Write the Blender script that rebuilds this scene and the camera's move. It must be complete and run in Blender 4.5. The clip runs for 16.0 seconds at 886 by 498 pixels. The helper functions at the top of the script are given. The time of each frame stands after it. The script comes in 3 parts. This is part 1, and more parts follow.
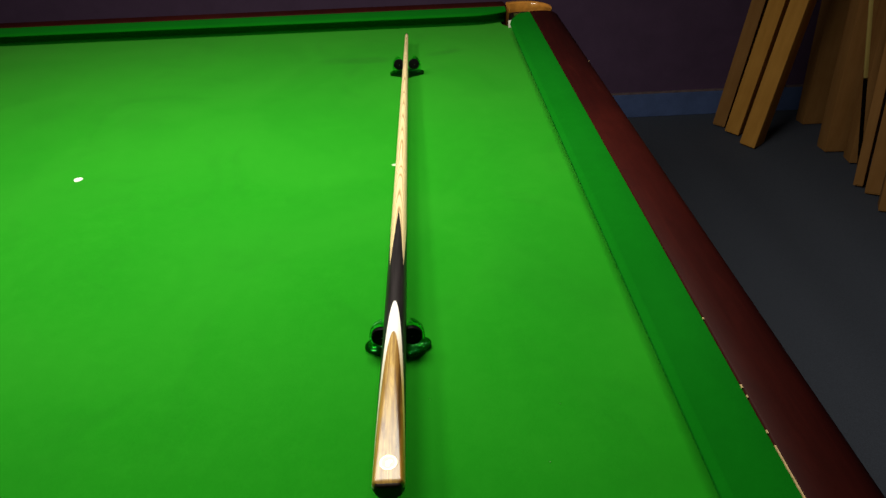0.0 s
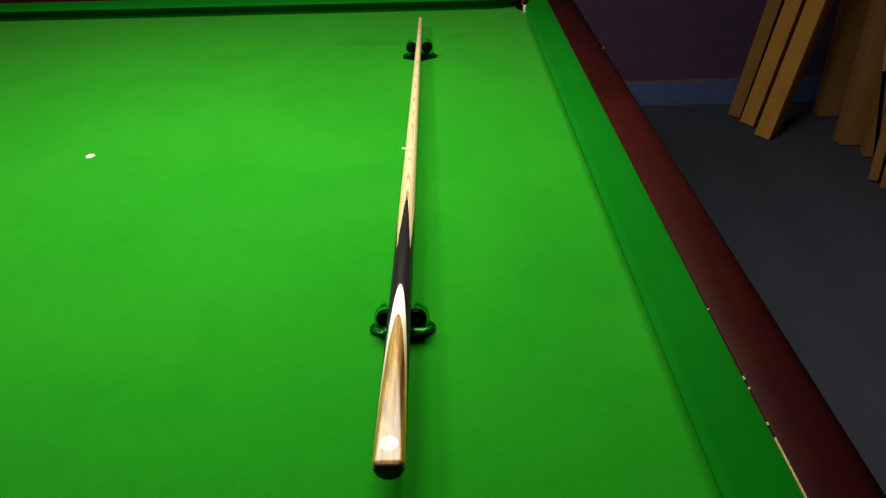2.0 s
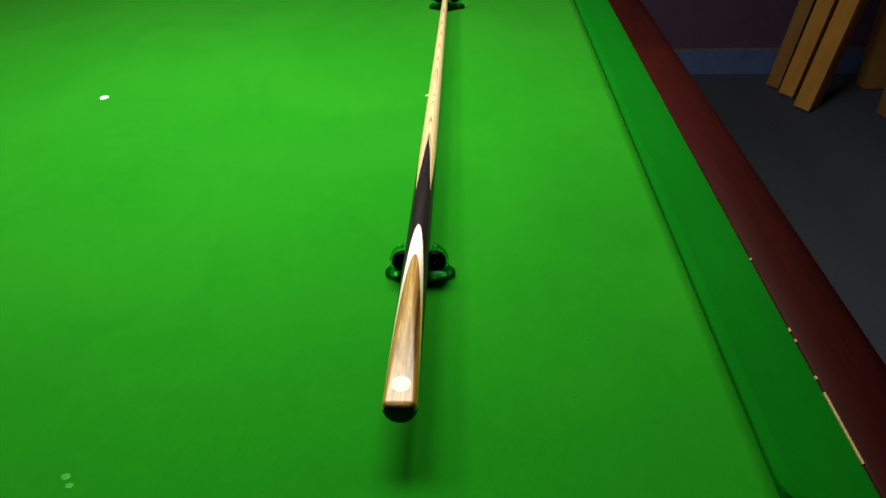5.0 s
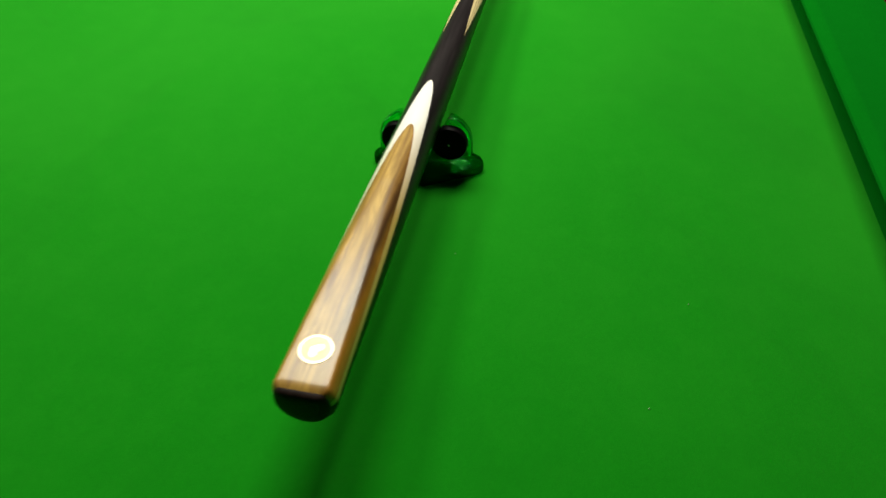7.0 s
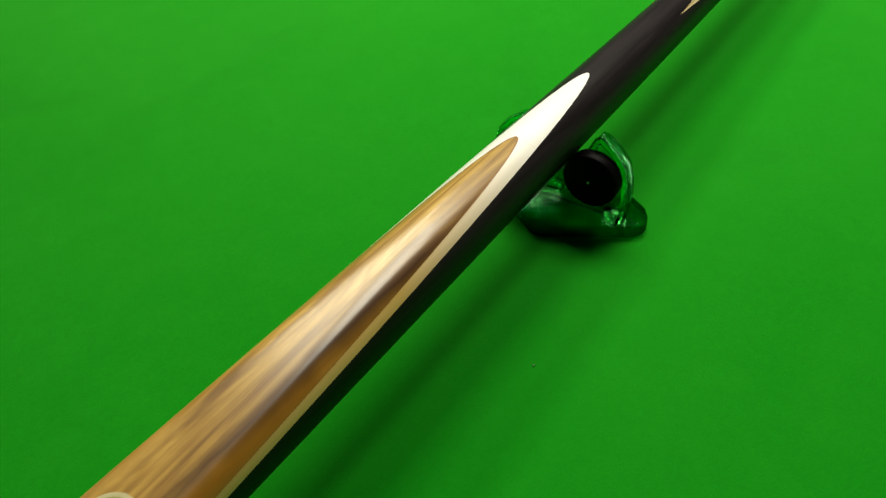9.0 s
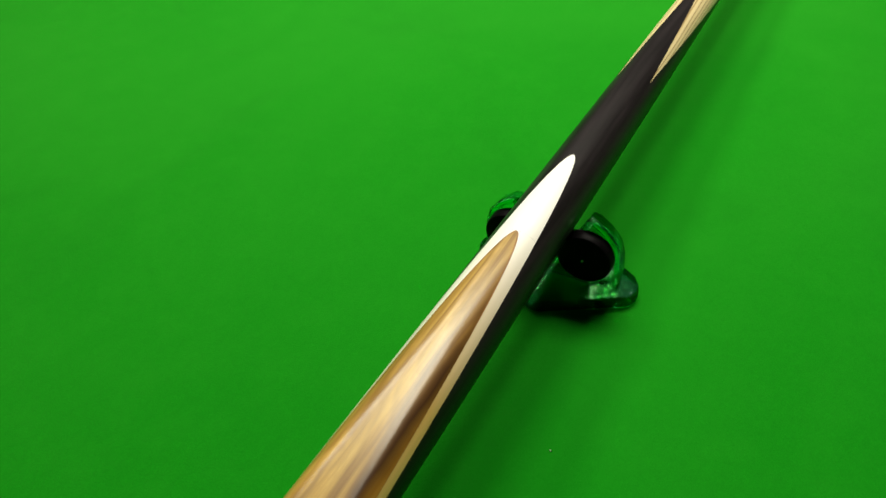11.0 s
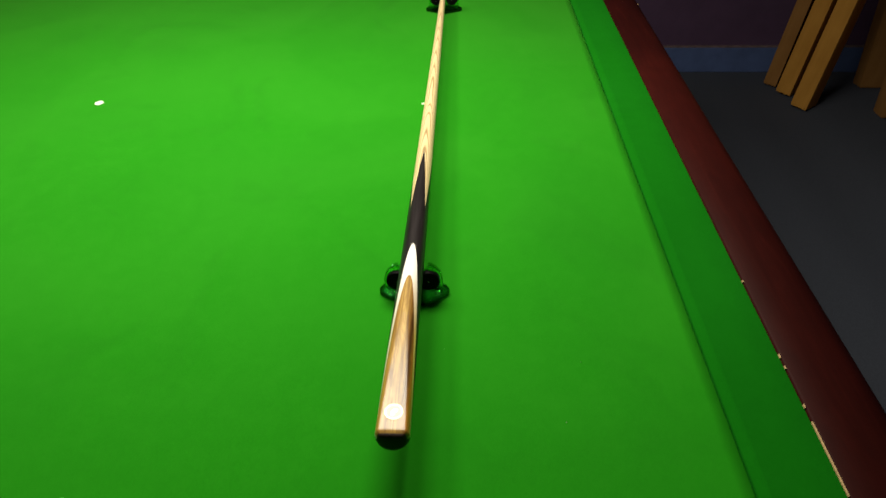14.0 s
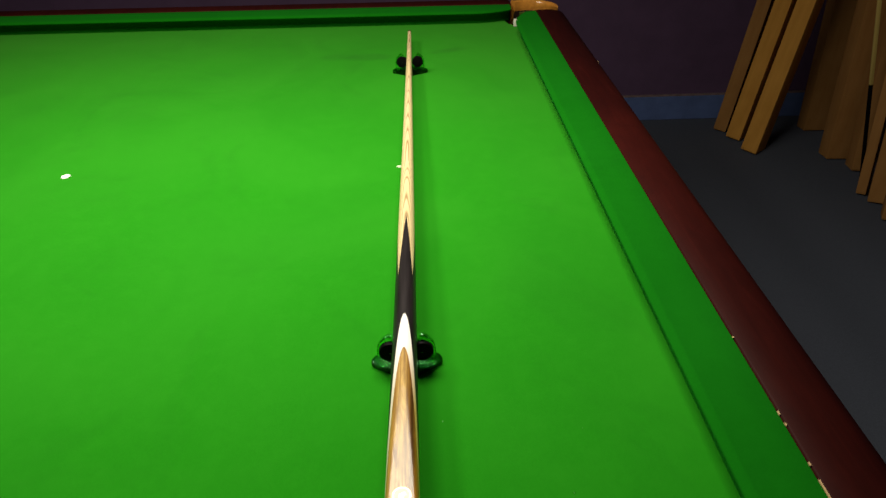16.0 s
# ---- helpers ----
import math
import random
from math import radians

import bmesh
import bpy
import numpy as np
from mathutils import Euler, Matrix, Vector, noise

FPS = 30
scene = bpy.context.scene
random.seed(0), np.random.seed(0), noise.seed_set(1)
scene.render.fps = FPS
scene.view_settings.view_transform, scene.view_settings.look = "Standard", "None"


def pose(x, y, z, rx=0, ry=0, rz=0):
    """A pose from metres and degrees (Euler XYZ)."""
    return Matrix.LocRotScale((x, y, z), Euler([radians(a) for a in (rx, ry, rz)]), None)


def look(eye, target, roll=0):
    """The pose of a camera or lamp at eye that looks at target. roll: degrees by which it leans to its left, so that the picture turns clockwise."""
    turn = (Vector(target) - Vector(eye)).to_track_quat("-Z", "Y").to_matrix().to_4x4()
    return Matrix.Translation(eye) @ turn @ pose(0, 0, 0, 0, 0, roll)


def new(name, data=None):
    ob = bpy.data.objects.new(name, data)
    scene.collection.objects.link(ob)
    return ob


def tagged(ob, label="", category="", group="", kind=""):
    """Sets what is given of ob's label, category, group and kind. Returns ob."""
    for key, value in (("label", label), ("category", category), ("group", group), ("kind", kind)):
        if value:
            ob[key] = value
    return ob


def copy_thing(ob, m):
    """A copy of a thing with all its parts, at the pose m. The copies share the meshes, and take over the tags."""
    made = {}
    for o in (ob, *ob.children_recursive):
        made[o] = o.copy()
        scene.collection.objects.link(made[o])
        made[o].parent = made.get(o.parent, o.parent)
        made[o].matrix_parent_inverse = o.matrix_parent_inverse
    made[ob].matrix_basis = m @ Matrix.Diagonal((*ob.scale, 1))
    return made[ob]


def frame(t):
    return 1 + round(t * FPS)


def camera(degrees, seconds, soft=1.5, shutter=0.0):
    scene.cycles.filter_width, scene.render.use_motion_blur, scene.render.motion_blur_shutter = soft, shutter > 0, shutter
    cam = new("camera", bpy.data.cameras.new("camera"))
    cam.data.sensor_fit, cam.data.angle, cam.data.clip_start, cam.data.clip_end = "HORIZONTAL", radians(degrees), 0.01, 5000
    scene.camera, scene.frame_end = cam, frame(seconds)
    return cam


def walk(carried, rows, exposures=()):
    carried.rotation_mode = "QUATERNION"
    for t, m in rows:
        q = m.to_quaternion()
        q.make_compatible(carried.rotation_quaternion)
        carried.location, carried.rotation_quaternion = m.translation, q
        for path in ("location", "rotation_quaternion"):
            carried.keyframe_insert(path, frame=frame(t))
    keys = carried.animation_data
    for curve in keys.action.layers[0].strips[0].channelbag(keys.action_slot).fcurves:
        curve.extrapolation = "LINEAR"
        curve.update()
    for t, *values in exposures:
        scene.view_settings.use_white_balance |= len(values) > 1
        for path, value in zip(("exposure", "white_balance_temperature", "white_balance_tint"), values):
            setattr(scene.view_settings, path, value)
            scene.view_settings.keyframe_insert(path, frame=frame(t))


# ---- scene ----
cam = camera(65.08, 16.0, soft=1.45, shutter=0.4)
PATH = [
    (0, (0.0487, -0.4178, 0.5818), (0.0679, 0.4169, 0.0314), -2.18),
    (0.5, (0.0556, -0.4163, 0.5822), (0.0712, 0.4140, 0.0251), -1.81),
    (1, (0.0587, -0.4147, 0.5818), (0.0708, 0.4125, 0.0200), -1.74),
    (1.5, (0.0581, -0.4183, 0.5850), (0.0676, 0.4061, 0.0191), -1.44),
    (2, (0.0533, -0.4199, 0.5824), (0.0570, 0.4031, 0.0144), -1.36),
    (2.5, (0.0534, -0.4202, 0.5790), (0.0533, 0.4010, 0.0083), -1.31),
    (3, (0.0538, -0.4194, 0.5750), (0.0496, 0.3995, 0.0010), -1.37),
    (5.3, (0.0558, -0.3919, 0.4849), (0.0117, 0.4050, -0.1176), -1.38),
    (5.5, (0.0544, -0.3770, 0.4609), (-0.0274, 0.4057, -0.1571), -2.86),
    (6, (0.0710, -0.2978, 0.4031), (-0.0741, 0.4615, -0.2312), -4.14),
    (6.5, (0.0783, -0.2281, 0.3618), (-0.0815, 0.5039, -0.2950), -5.02),
    (7, (0.0972, -0.1694, 0.3131), (-0.0454, 0.5407, -0.3713), -0.48),
    (7.5, (0.1299, -0.0905, 0.2683), (-0.1098, 0.5853, -0.4228), -1.32),
    (8, (0.1313, -0.0581, 0.2364), (-0.2616, 0.5576, -0.4425), -3.13),
    (8.5, (0.1259, -0.0179, 0.2238), (-0.3262, 0.5596, -0.4560), -4.76),
    (9, (0.1195, 0.0071, 0.2175), (-0.3420, 0.5738, -0.4652), -5.33),
    (9.5, (0.1245, 0.0319, 0.2312), (-0.3563, 0.6015, -0.4369), -6.53),
    (9.7, (0.1300, 0.0483, 0.2334), (-0.3655, 0.5982, -0.4390), -7.85),
    (11.8, (0.0752, -0.0820, 0.3014), (-0.1609, 0.5921, -0.3985), -3.45),
    (12, (0.0839, -0.1170, 0.3216), (-0.0953, 0.5663, -0.3830), -2.72),
    (12.5, (0.0873, -0.1918, 0.3821), (-0.0202, 0.4876, -0.3410), -2.80),
    (13, (0.0826, -0.2818, 0.4679), (0.0038, 0.4077, -0.2521), -2.33),
    (13.5, (0.0642, -0.3537, 0.5152), (0.0260, 0.3961, -0.1493), -1.40),
    (14, (0.0585, -0.3823, 0.5456), (0.0326, 0.4121, -0.0613), -0.78),
    (14.5, (0.0479, -0.3687, 0.5513), (0.0473, 0.4520, -0.0201), -0.50),
    (15, (0.0328, -0.3750, 0.5468), (0.0490, 0.4527, -0.0142), -0.59),
    (15.5, (0.0276, -0.3784, 0.5565), (0.0548, 0.4517, -0.0004), -0.70),
    (16, (0.0231, -0.3638, 0.5620), (0.0563, 0.4698, 0.0106), -0.78),
]
walk(cam, [(t, look(eye, target, roll)) for t, eye, target, roll in PATH],
     exposures=[(0, -0.06, 6500, 10), (3.2, -0.06, 6500, 10), (5.5, -0.12, 6500, 8), (6.5, -0.20, 6500, 4), (7.5, -0.18, 6500, 4), (8.5, -0.18, 6500, 4), (9.5, -0.26, 6500, 4), (11.8, -0.24, 6500, 4),
                (12.6, -0.13, 6500, 6), (13, -0.08, 6700, 9), (14, -0.06, 6850, 11), (16, -0.08, 6800, 12)])

# ---- plan, in metres: the bed of the table is z = 0, its far short cushion and long cushion meet past the tip ----
NOSE_X, NOSE_Y = 0.303, 1.629          # noses of the long and the far short cushion
MID_X = NOSE_X - 0.889                 # centre line of a full-size table
MID_Y = NOSE_Y - 1.7845
FLOOR = -0.825
WALL_N, WALL_E, WALL_W, WALL_S = 2.85, 2.45, -3.2, -4.2
CEILING = 1.75

# ---- light: two lamps side by side across the table, over the far half ----
world = bpy.data.worlds.new("room")
scene.world = world
world.use_nodes = True
world.node_tree.nodes["Background"].inputs[0].default_value = (0.5, 0.55, 0.7, 1)
world.node_tree.nodes["Background"].inputs[1].default_value = 0.01


def area_lamp(name, place, sx, sy, watts, colour):
    data = bpy.data.lights.new(name, "AREA")
    data.shape, data.size, data.size_y, data.energy, data.color = "RECTANGLE", sx, sy, watts, colour
    ob = new(name, data)
    ob.matrix_world = pose(*place)
    return ob


area_lamp("table_light", (-0.10, 0.69, 1.02), 0.68, 0.42, 21.4, (1.0, 0.94, 0.80))
area_lamp("table_light", (-0.70, 0.76, 1.02), 0.22, 0.66, 11.2, (1.0, 0.94, 0.80))


# ---- materials ----
def material(name, rough=0.5, metal=0.0, coat=0.0, coat_rough=0.1, spec=0.5):
    mat = bpy.data.materials.new(name)
    mat.use_nodes = True
    b = mat.node_tree.nodes["Principled BSDF"]
    b.inputs["Roughness"].default_value = rough
    b.inputs["Metallic"].default_value = metal
    b.inputs["Coat Weight"].default_value = coat
    b.inputs["Coat Roughness"].default_value = coat_rough
    b.inputs["Specular IOR Level"].default_value = spec
    return mat, mat.node_tree.nodes, mat.node_tree.links, b


def coords(nodes, links, scale):
    c = nodes.new("ShaderNodeTexCoord")
    m = nodes.new("ShaderNodeMapping")
    m.inputs["Scale"].default_value = scale
    links.new(c.outputs["Object"], m.inputs["Vector"])
    return m.outputs["Vector"]


def noise_tex(nodes, links, vec, scale, detail=4.0, rough=0.55, distort=0.0):
    n = nodes.new("ShaderNodeTexNoise")
    n.inputs["Scale"].default_value = scale
    n.inputs["Detail"].default_value = detail
    n.inputs["Roughness"].default_value = rough
    n.inputs["Distortion"].default_value = distort
    links.new(vec, n.inputs["Vector"])
    return n.outputs["Fac"]


def ramp(nodes, links, fac, stops):
    r = nodes.new("ShaderNodeValToRGB")
    els = r.color_ramp.elements
    while len(els) < len(stops):
        els.new(0.5)
    for e, (p, c) in zip(els, stops):
        e.position, e.color = p, (*c, 1)
    links.new(fac, r.inputs["Fac"])
    return r.outputs["Color"]


def blend(nodes, links, fac, a, b, mode="MIX"):
    m = nodes.new("ShaderNodeMix")
    m.data_type, m.blend_type = "RGBA", mode
    for s, v in ((0, fac), (6, a), (7, b)):
        if isinstance(v, (int, float)):
            m.inputs[s].default_value = v
        elif isinstance(v, tuple):
            m.inputs[s].default_value = (*v, 1)
        else:
            links.new(v, m.inputs[s])
    return m.outputs[2]


def maths(nodes, links, op, a, b=None):
    m = nodes.new("ShaderNodeMath")
    m.operation = op
    for s, v in ((0, a), (1, b)):
        if v is None:
            continue
        if isinstance(v, (int, float)):
            m.inputs[s].default_value = v
        else:
            links.new(v, m.inputs[s])
    return m.outputs[0]


def bumped(nodes, links, b, height, strength, distance):
    n = nodes.new("ShaderNodeBump")
    n.inputs["Strength"].default_value = strength
    n.inputs["Distance"].default_value = distance
    links.new(height, n.inputs["Height"])
    links.new(n.outputs["Normal"], b.inputs["Normal"])


def mat_cloth(name, tone, sheen, tint, warm=1.0, dark_patches=()):
    """Green baize; tone: scale of the cloth colours, lower is darker."""
    mat, n, l, b = material(name, rough=0.95, spec=0.05)
    v = coords(n, l, (1, 1, 1))
    fine = noise_tex(n, l, v, 1500, 3, 0.7)
    nap = noise_tex(n, l, coords(n, l, (1, 0.7, 1)), 330, 5, 0.65, 0.4)
    mid = noise_tex(n, l, v, 45, 4, 0.6)
    wide = noise_tex(n, l, coords(n, l, (1.0, 0.9, 1)), 4.0, 3, 0.5, 0.6)
    worn = noise_tex(n, l, v, 2.1, 4, 0.55, 1.2)
    smear = noise_tex(n, l, coords(n, l, (0.8, 0.7, 1)), 5.5, 5, 0.6, 1.8)

    def toned(r, g, bl):
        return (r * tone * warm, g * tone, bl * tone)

    def over(fac, lo, hi, share, under, colour):
        mask = ramp(n, l, fac, [(lo, (0, 0, 0)), (hi, (1, 1, 1))])
        return blend(n, l, maths(n, l, "MULTIPLY", mask, share), under, colour)

    col = ramp(n, l, fine, [(0.25, toned(0.012, 0.285, 0.006)), (0.75, toned(0.020, 0.345, 0.009))])
    col = over(nap, 0.35, 0.68, 0.32, col, toned(0.011, 0.240, 0.006))
    col = over(mid, 0.45, 0.80, 0.16, col, toned(0.045, 0.41, 0.018))
    col = over(wide, 0.40, 0.75, 0.32, col, toned(0.012, 0.25, 0.008))
    col = over(worn, 0.44, 0.62, 0.24, col, toned(0.040, 0.37, 0.016))
    col = over(smear, 0.54, 0.74, 0.24, col, toned(0.010, 0.20, 0.007))
    if dark_patches:
        c = n.new("ShaderNodeTexCoord")
        bend = n.new("ShaderNodeTexNoise")
        bend.inputs["Scale"].default_value = 14
        bend.inputs["Detail"].default_value = 4
        l.new(c.outputs["Object"], bend.inputs["Vector"])
        rough_spot = noise_tex(n, l, coords(n, l, (1, 1.6, 1)), 24, 4, 0.6, 1.0)
        sep = n.new("ShaderNodeSeparateXYZ")
        l.new(c.outputs["Object"], sep.inputs[0])
        for x, y, rx, ry, slant, strength in dark_patches:
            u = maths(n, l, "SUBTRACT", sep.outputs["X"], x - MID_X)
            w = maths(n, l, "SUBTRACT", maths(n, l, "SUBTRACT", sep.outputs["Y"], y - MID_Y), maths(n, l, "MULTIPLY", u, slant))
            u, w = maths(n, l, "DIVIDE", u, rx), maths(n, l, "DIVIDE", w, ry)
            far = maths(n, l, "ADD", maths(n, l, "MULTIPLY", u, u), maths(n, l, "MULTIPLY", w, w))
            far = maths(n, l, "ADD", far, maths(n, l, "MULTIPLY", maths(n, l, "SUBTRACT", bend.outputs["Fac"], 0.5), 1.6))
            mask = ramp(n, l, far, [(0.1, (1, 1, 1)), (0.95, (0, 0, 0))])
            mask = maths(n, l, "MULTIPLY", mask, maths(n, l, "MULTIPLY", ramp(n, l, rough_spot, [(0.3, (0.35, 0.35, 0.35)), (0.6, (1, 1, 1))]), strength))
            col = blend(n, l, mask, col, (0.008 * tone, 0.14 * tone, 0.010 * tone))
    l.new(col, b.inputs["Base Color"])
    b.inputs["Sheen Weight"].default_value = sheen
    b.inputs["Sheen Roughness"].default_value = 0.5
    b.inputs["Sheen Tint"].default_value = (*tint, 1)
    bumped(n, l, b, maths(n, l, "ADD", fine, maths(n, l, "MULTIPLY", nap, 0.8)), 0.3, 0.0006)
    return mat


def mat_mahogany():
    mat, n, l, b = material("mahogany", rough=0.55, coat=0.0, spec=0.06)
    g = noise_tex(n, l, coords(n, l, (40, 3, 40)), 2.2, 6, 0.6, 0.8)
    w = noise_tex(n, l, coords(n, l, (1, 0.5, 1)), 5, 4, 0.6, 0.5)
    blotch = noise_tex(n, l, coords(n, l, (1, 0.6, 1)), 34, 4, 0.65)
    col = ramp(n, l, g, [(0.25, (0.018, 0.0028, 0.0026)), (0.55, (0.024, 0.0034, 0.0029)), (0.8, (0.033, 0.0046, 0.0036))])
    col = blend(n, l, maths(n, l, "MULTIPLY", ramp(n, l, w, [(0.42, (0, 0, 0)), (0.66, (1, 1, 1))]), 0.45), col, (0.044, 0.0058, 0.0040))
    col = blend(n, l, maths(n, l, "MULTIPLY", ramp(n, l, blotch, [(0.45, (0, 0, 0)), (0.7, (1, 1, 1))]), 0.35), col, (0.017, 0.0029, 0.0026))
    l.new(col, b.inputs["Base Color"])
    bumped(n, l, b, g, 0.12, 0.0006)
    return mat


def mat_rosewood():
    mat, n, l, b = material("rosewood", rough=0.45, coat=0.66, coat_rough=0.24, spec=0.2)
    broad = noise_tex(n, l, coords(n, l, (1, 0.06, 1)), 105, 3, 0.5, 2.0)
    hair = noise_tex(n, l, coords(n, l, (1, 0.03, 1)), 520, 3, 0.6)
    cloudy = noise_tex(n, l, coords(n, l, (1, 0.22, 1)), 80, 4, 0.6, 1.5)
    col = ramp(n, l, broad, [(0.28, (0.18, 0.094, 0.022)), (0.42, (0.36, 0.210, 0.045)), (0.56, (0.54, 0.338, 0.076)), (0.74, (0.72, 0.482, 0.124))])
    col = blend(n, l, maths(n, l, "MULTIPLY", ramp(n, l, cloudy, [(0.42, (0, 0, 0)), (0.65, (1, 1, 1))]), 0.50), col, (0.19, 0.098, 0.024))
    col = blend(n, l, maths(n, l, "MULTIPLY", ramp(n, l, hair, [(0.45, (0, 0, 0)), (0.65, (1, 1, 1))]), 0.10), col, (0.20, 0.09, 0.015))
    c = n.new("ShaderNodeTexCoord")
    sep = n.new("ShaderNodeSeparateXYZ")
    l.new(c.outputs["Object"], sep.inputs[0])
    wander = maths(n, l, "MULTIPLY", maths(n, l, "SUBTRACT", noise_tex(n, l, coords(n, l, (0.1, 1, 0.1)), 26, 3, 0.6), 0.5), 0.005)

    def vein(x0, slope, width, stops, strength, tone, under):
        """A streak along the panel at x0 + slope * y, fading in and out along y."""
        centre = maths(n, l, "ADD", maths(n, l, "ADD", maths(n, l, "MULTIPLY", sep.outputs["Y"], slope), x0), wander)
        near = maths(n, l, "DIVIDE", maths(n, l, "ABSOLUTE", maths(n, l, "SUBTRACT", sep.outputs["X"], centre)), width)
        side = ramp(n, l, near, [(0.0, (1, 1, 1)), (0.4, (0.75, 0.75, 0.75)), (1.0, (0, 0, 0))])
        along = ramp(n, l, maths(n, l, "MULTIPLY", sep.outputs["Y"], 5.0), [(p * 5, (v, v, v)) for p, v in stops])
        return blend(n, l, maths(n, l, "MULTIPLY", maths(n, l, "MULTIPLY", side, along), strength), under, tone)

    col = vein(-0.0062, 0.012, 0.0012, [(0.02, 0.6), (0.08, 1.0), (0.13, 0.4), (0.17, 0.0)], 0.5, (0.16, 0.075, 0.025), col)
    col = vein(0.0136, -0.030, 0.0058, [(0.0, 0.9), (0.05, 1.0), (0.12, 0.8), (0.20, 0.2)], 0.92, (0.36, 0.155, 0.013), col)
    col = vein(-0.0140, 0.028, 0.0050, [(0.0, 0.9), (0.05, 1.0), (0.12, 0.7), (0.20, 0.1)], 0.5, (0.33, 0.160, 0.030), col)
    col = vein(0.0086, 0.002, 0.0036, [(0.005, 0.45), (0.035, 0.9), (0.085, 1.0), (0.130, 1.0), (0.17, 0.5)], 0.95, (0.040, 0.015, 0.005), col)
    l.new(col, b.inputs["Base Color"])
    bumped(n, l, b, hair, 0.06, 0.0003)
    return mat


def mat_veneer():
    """Cream veneer, yellower towards the butt and more so on the +x side."""
    mat, n, l, b = material("cream_veneer", rough=0.4, coat=1.0, coat_rough=0.3)
    f = noise_tex(n, l, coords(n, l, (1, 0.05, 1)), 200, 4, 0.6)
    c = n.new("ShaderNodeTexCoord")
    sep = n.new("ShaderNodeSeparateXYZ")
    l.new(c.outputs["Object"], sep.inputs[0])
    cream_tone = ramp(n, l, f, [(0.3, (0.93, 0.90, 0.84)), (0.7, (0.96, 0.94, 0.90))])
    yellow_tone = ramp(n, l, f, [(0.3, (0.64, 0.41, 0.11)), (0.7, (0.76, 0.54, 0.18))])
    yellow_share = ramp(n, l, maths(n, l, "MULTIPLY", sep.outputs["Y"], 4.0), [(0.46, (1, 1, 1)), (0.84, (0, 0, 0))])
    yellow_share = maths(n, l, "MULTIPLY", yellow_share, ramp(n, l, maths(n, l, "ADD", maths(n, l, "MULTIPLY", sep.outputs["X"], 30.0), 0.5), [(0.42, (0.35, 0.35, 0.35)), (0.62, (1, 1, 1))]))
    l.new(blend(n, l, yellow_share, cream_tone, yellow_tone), b.inputs["Base Color"])
    return mat


def mat_ash():
    mat, n, l, b = material("ash", rough=0.45, coat=0.2, coat_rough=0.3)
    c = n.new("ShaderNodeTexCoord")
    sep = n.new("ShaderNodeSeparateXYZ")
    l.new(c.outputs["Object"], sep.inputs[0])
    wob = noise_tex(n, l, coords(n, l, (1, 0.12, 1)), 60, 2, 0.5)
    slow = noise_tex(n, l, coords(n, l, (0.2, 1, 0.2)), 3.2, 2, 0.5)
    r = maths(n, l, "SUBTRACT", maths(n, l, "MULTIPLY", sep.outputs["Z"], 640.0), maths(n, l, "MULTIPLY", sep.outputs["Y"], 9.0))
    r = maths(n, l, "ADD", r, maths(n, l, "MULTIPLY", wob, 1.6))
    r = maths(n, l, "ADD", r, maths(n, l, "MULTIPLY", slow, 9.0))
    ring = maths(n, l, "FRACT", r)
    col = ramp(n, l, ring, [(0.0, (0.72, 0.59, 0.33)), (0.66, (0.68, 0.54, 0.28)), (0.86, (0.30, 0.20, 0.085)), (0.95, (0.36, 0.25, 0.11)), (1.0, (0.70, 0.57, 0.31))])
    pores = noise_tex(n, l, coords(n, l, (1, 0.02, 1)), 1500, 2, 0.6)
    col = blend(n, l, maths(n, l, "MULTIPLY", ramp(n, l, pores, [(0.5, (0, 0, 0)), (0.75, (1, 1, 1))]), 0.35), col, (0.42, 0.28, 0.12))
    l.new(col, b.inputs["Base Color"])
    return mat


def mat_plain(name, colour, rough=0.5, metal=0.0, coat=0.0, vary=0.25, scale=60.0, bump=0.0, coat_rough=0.15, stretch=(1, 1, 1), spec=0.5):
    mat, n, l, b = material(name, rough, metal, coat, coat_rough, spec)
    f = noise_tex(n, l, coords(n, l, stretch), scale, 5, 0.6)
    low = tuple(c * (1 - vary) for c in colour)
    high = tuple(min(1, c * (1 + vary)) for c in colour)
    l.new(ramp(n, l, f, [(0.3, low), (0.7, high)]), b.inputs["Base Color"])
    if bump:
        bumped(n, l, b, f, 0.4, bump)
    return mat


def mat_clear(name, tint, through_share, ior=1.45, gloss=0.5):
    """Tinted clear acrylic; a share of the light goes straight through."""
    mat, n, l, b = material(name, rough=0.0, spec=gloss)
    b.inputs["Base Color"].default_value = (*tint, 1)
    b.inputs["Transmission Weight"].default_value = 1.0
    b.inputs["IOR"].default_value = ior
    straight = n.new("ShaderNodeBsdfTransparent")
    straight.inputs["Color"].default_value = (*tint, 1)
    mix = n.new("ShaderNodeMixShader")
    mix.inputs[0].default_value = through_share
    l.new(b.outputs[0], mix.inputs[1])
    l.new(straight.outputs[0], mix.inputs[2])
    l.new(mix.outputs[0], n["Material Output"].inputs["Surface"])
    return mat


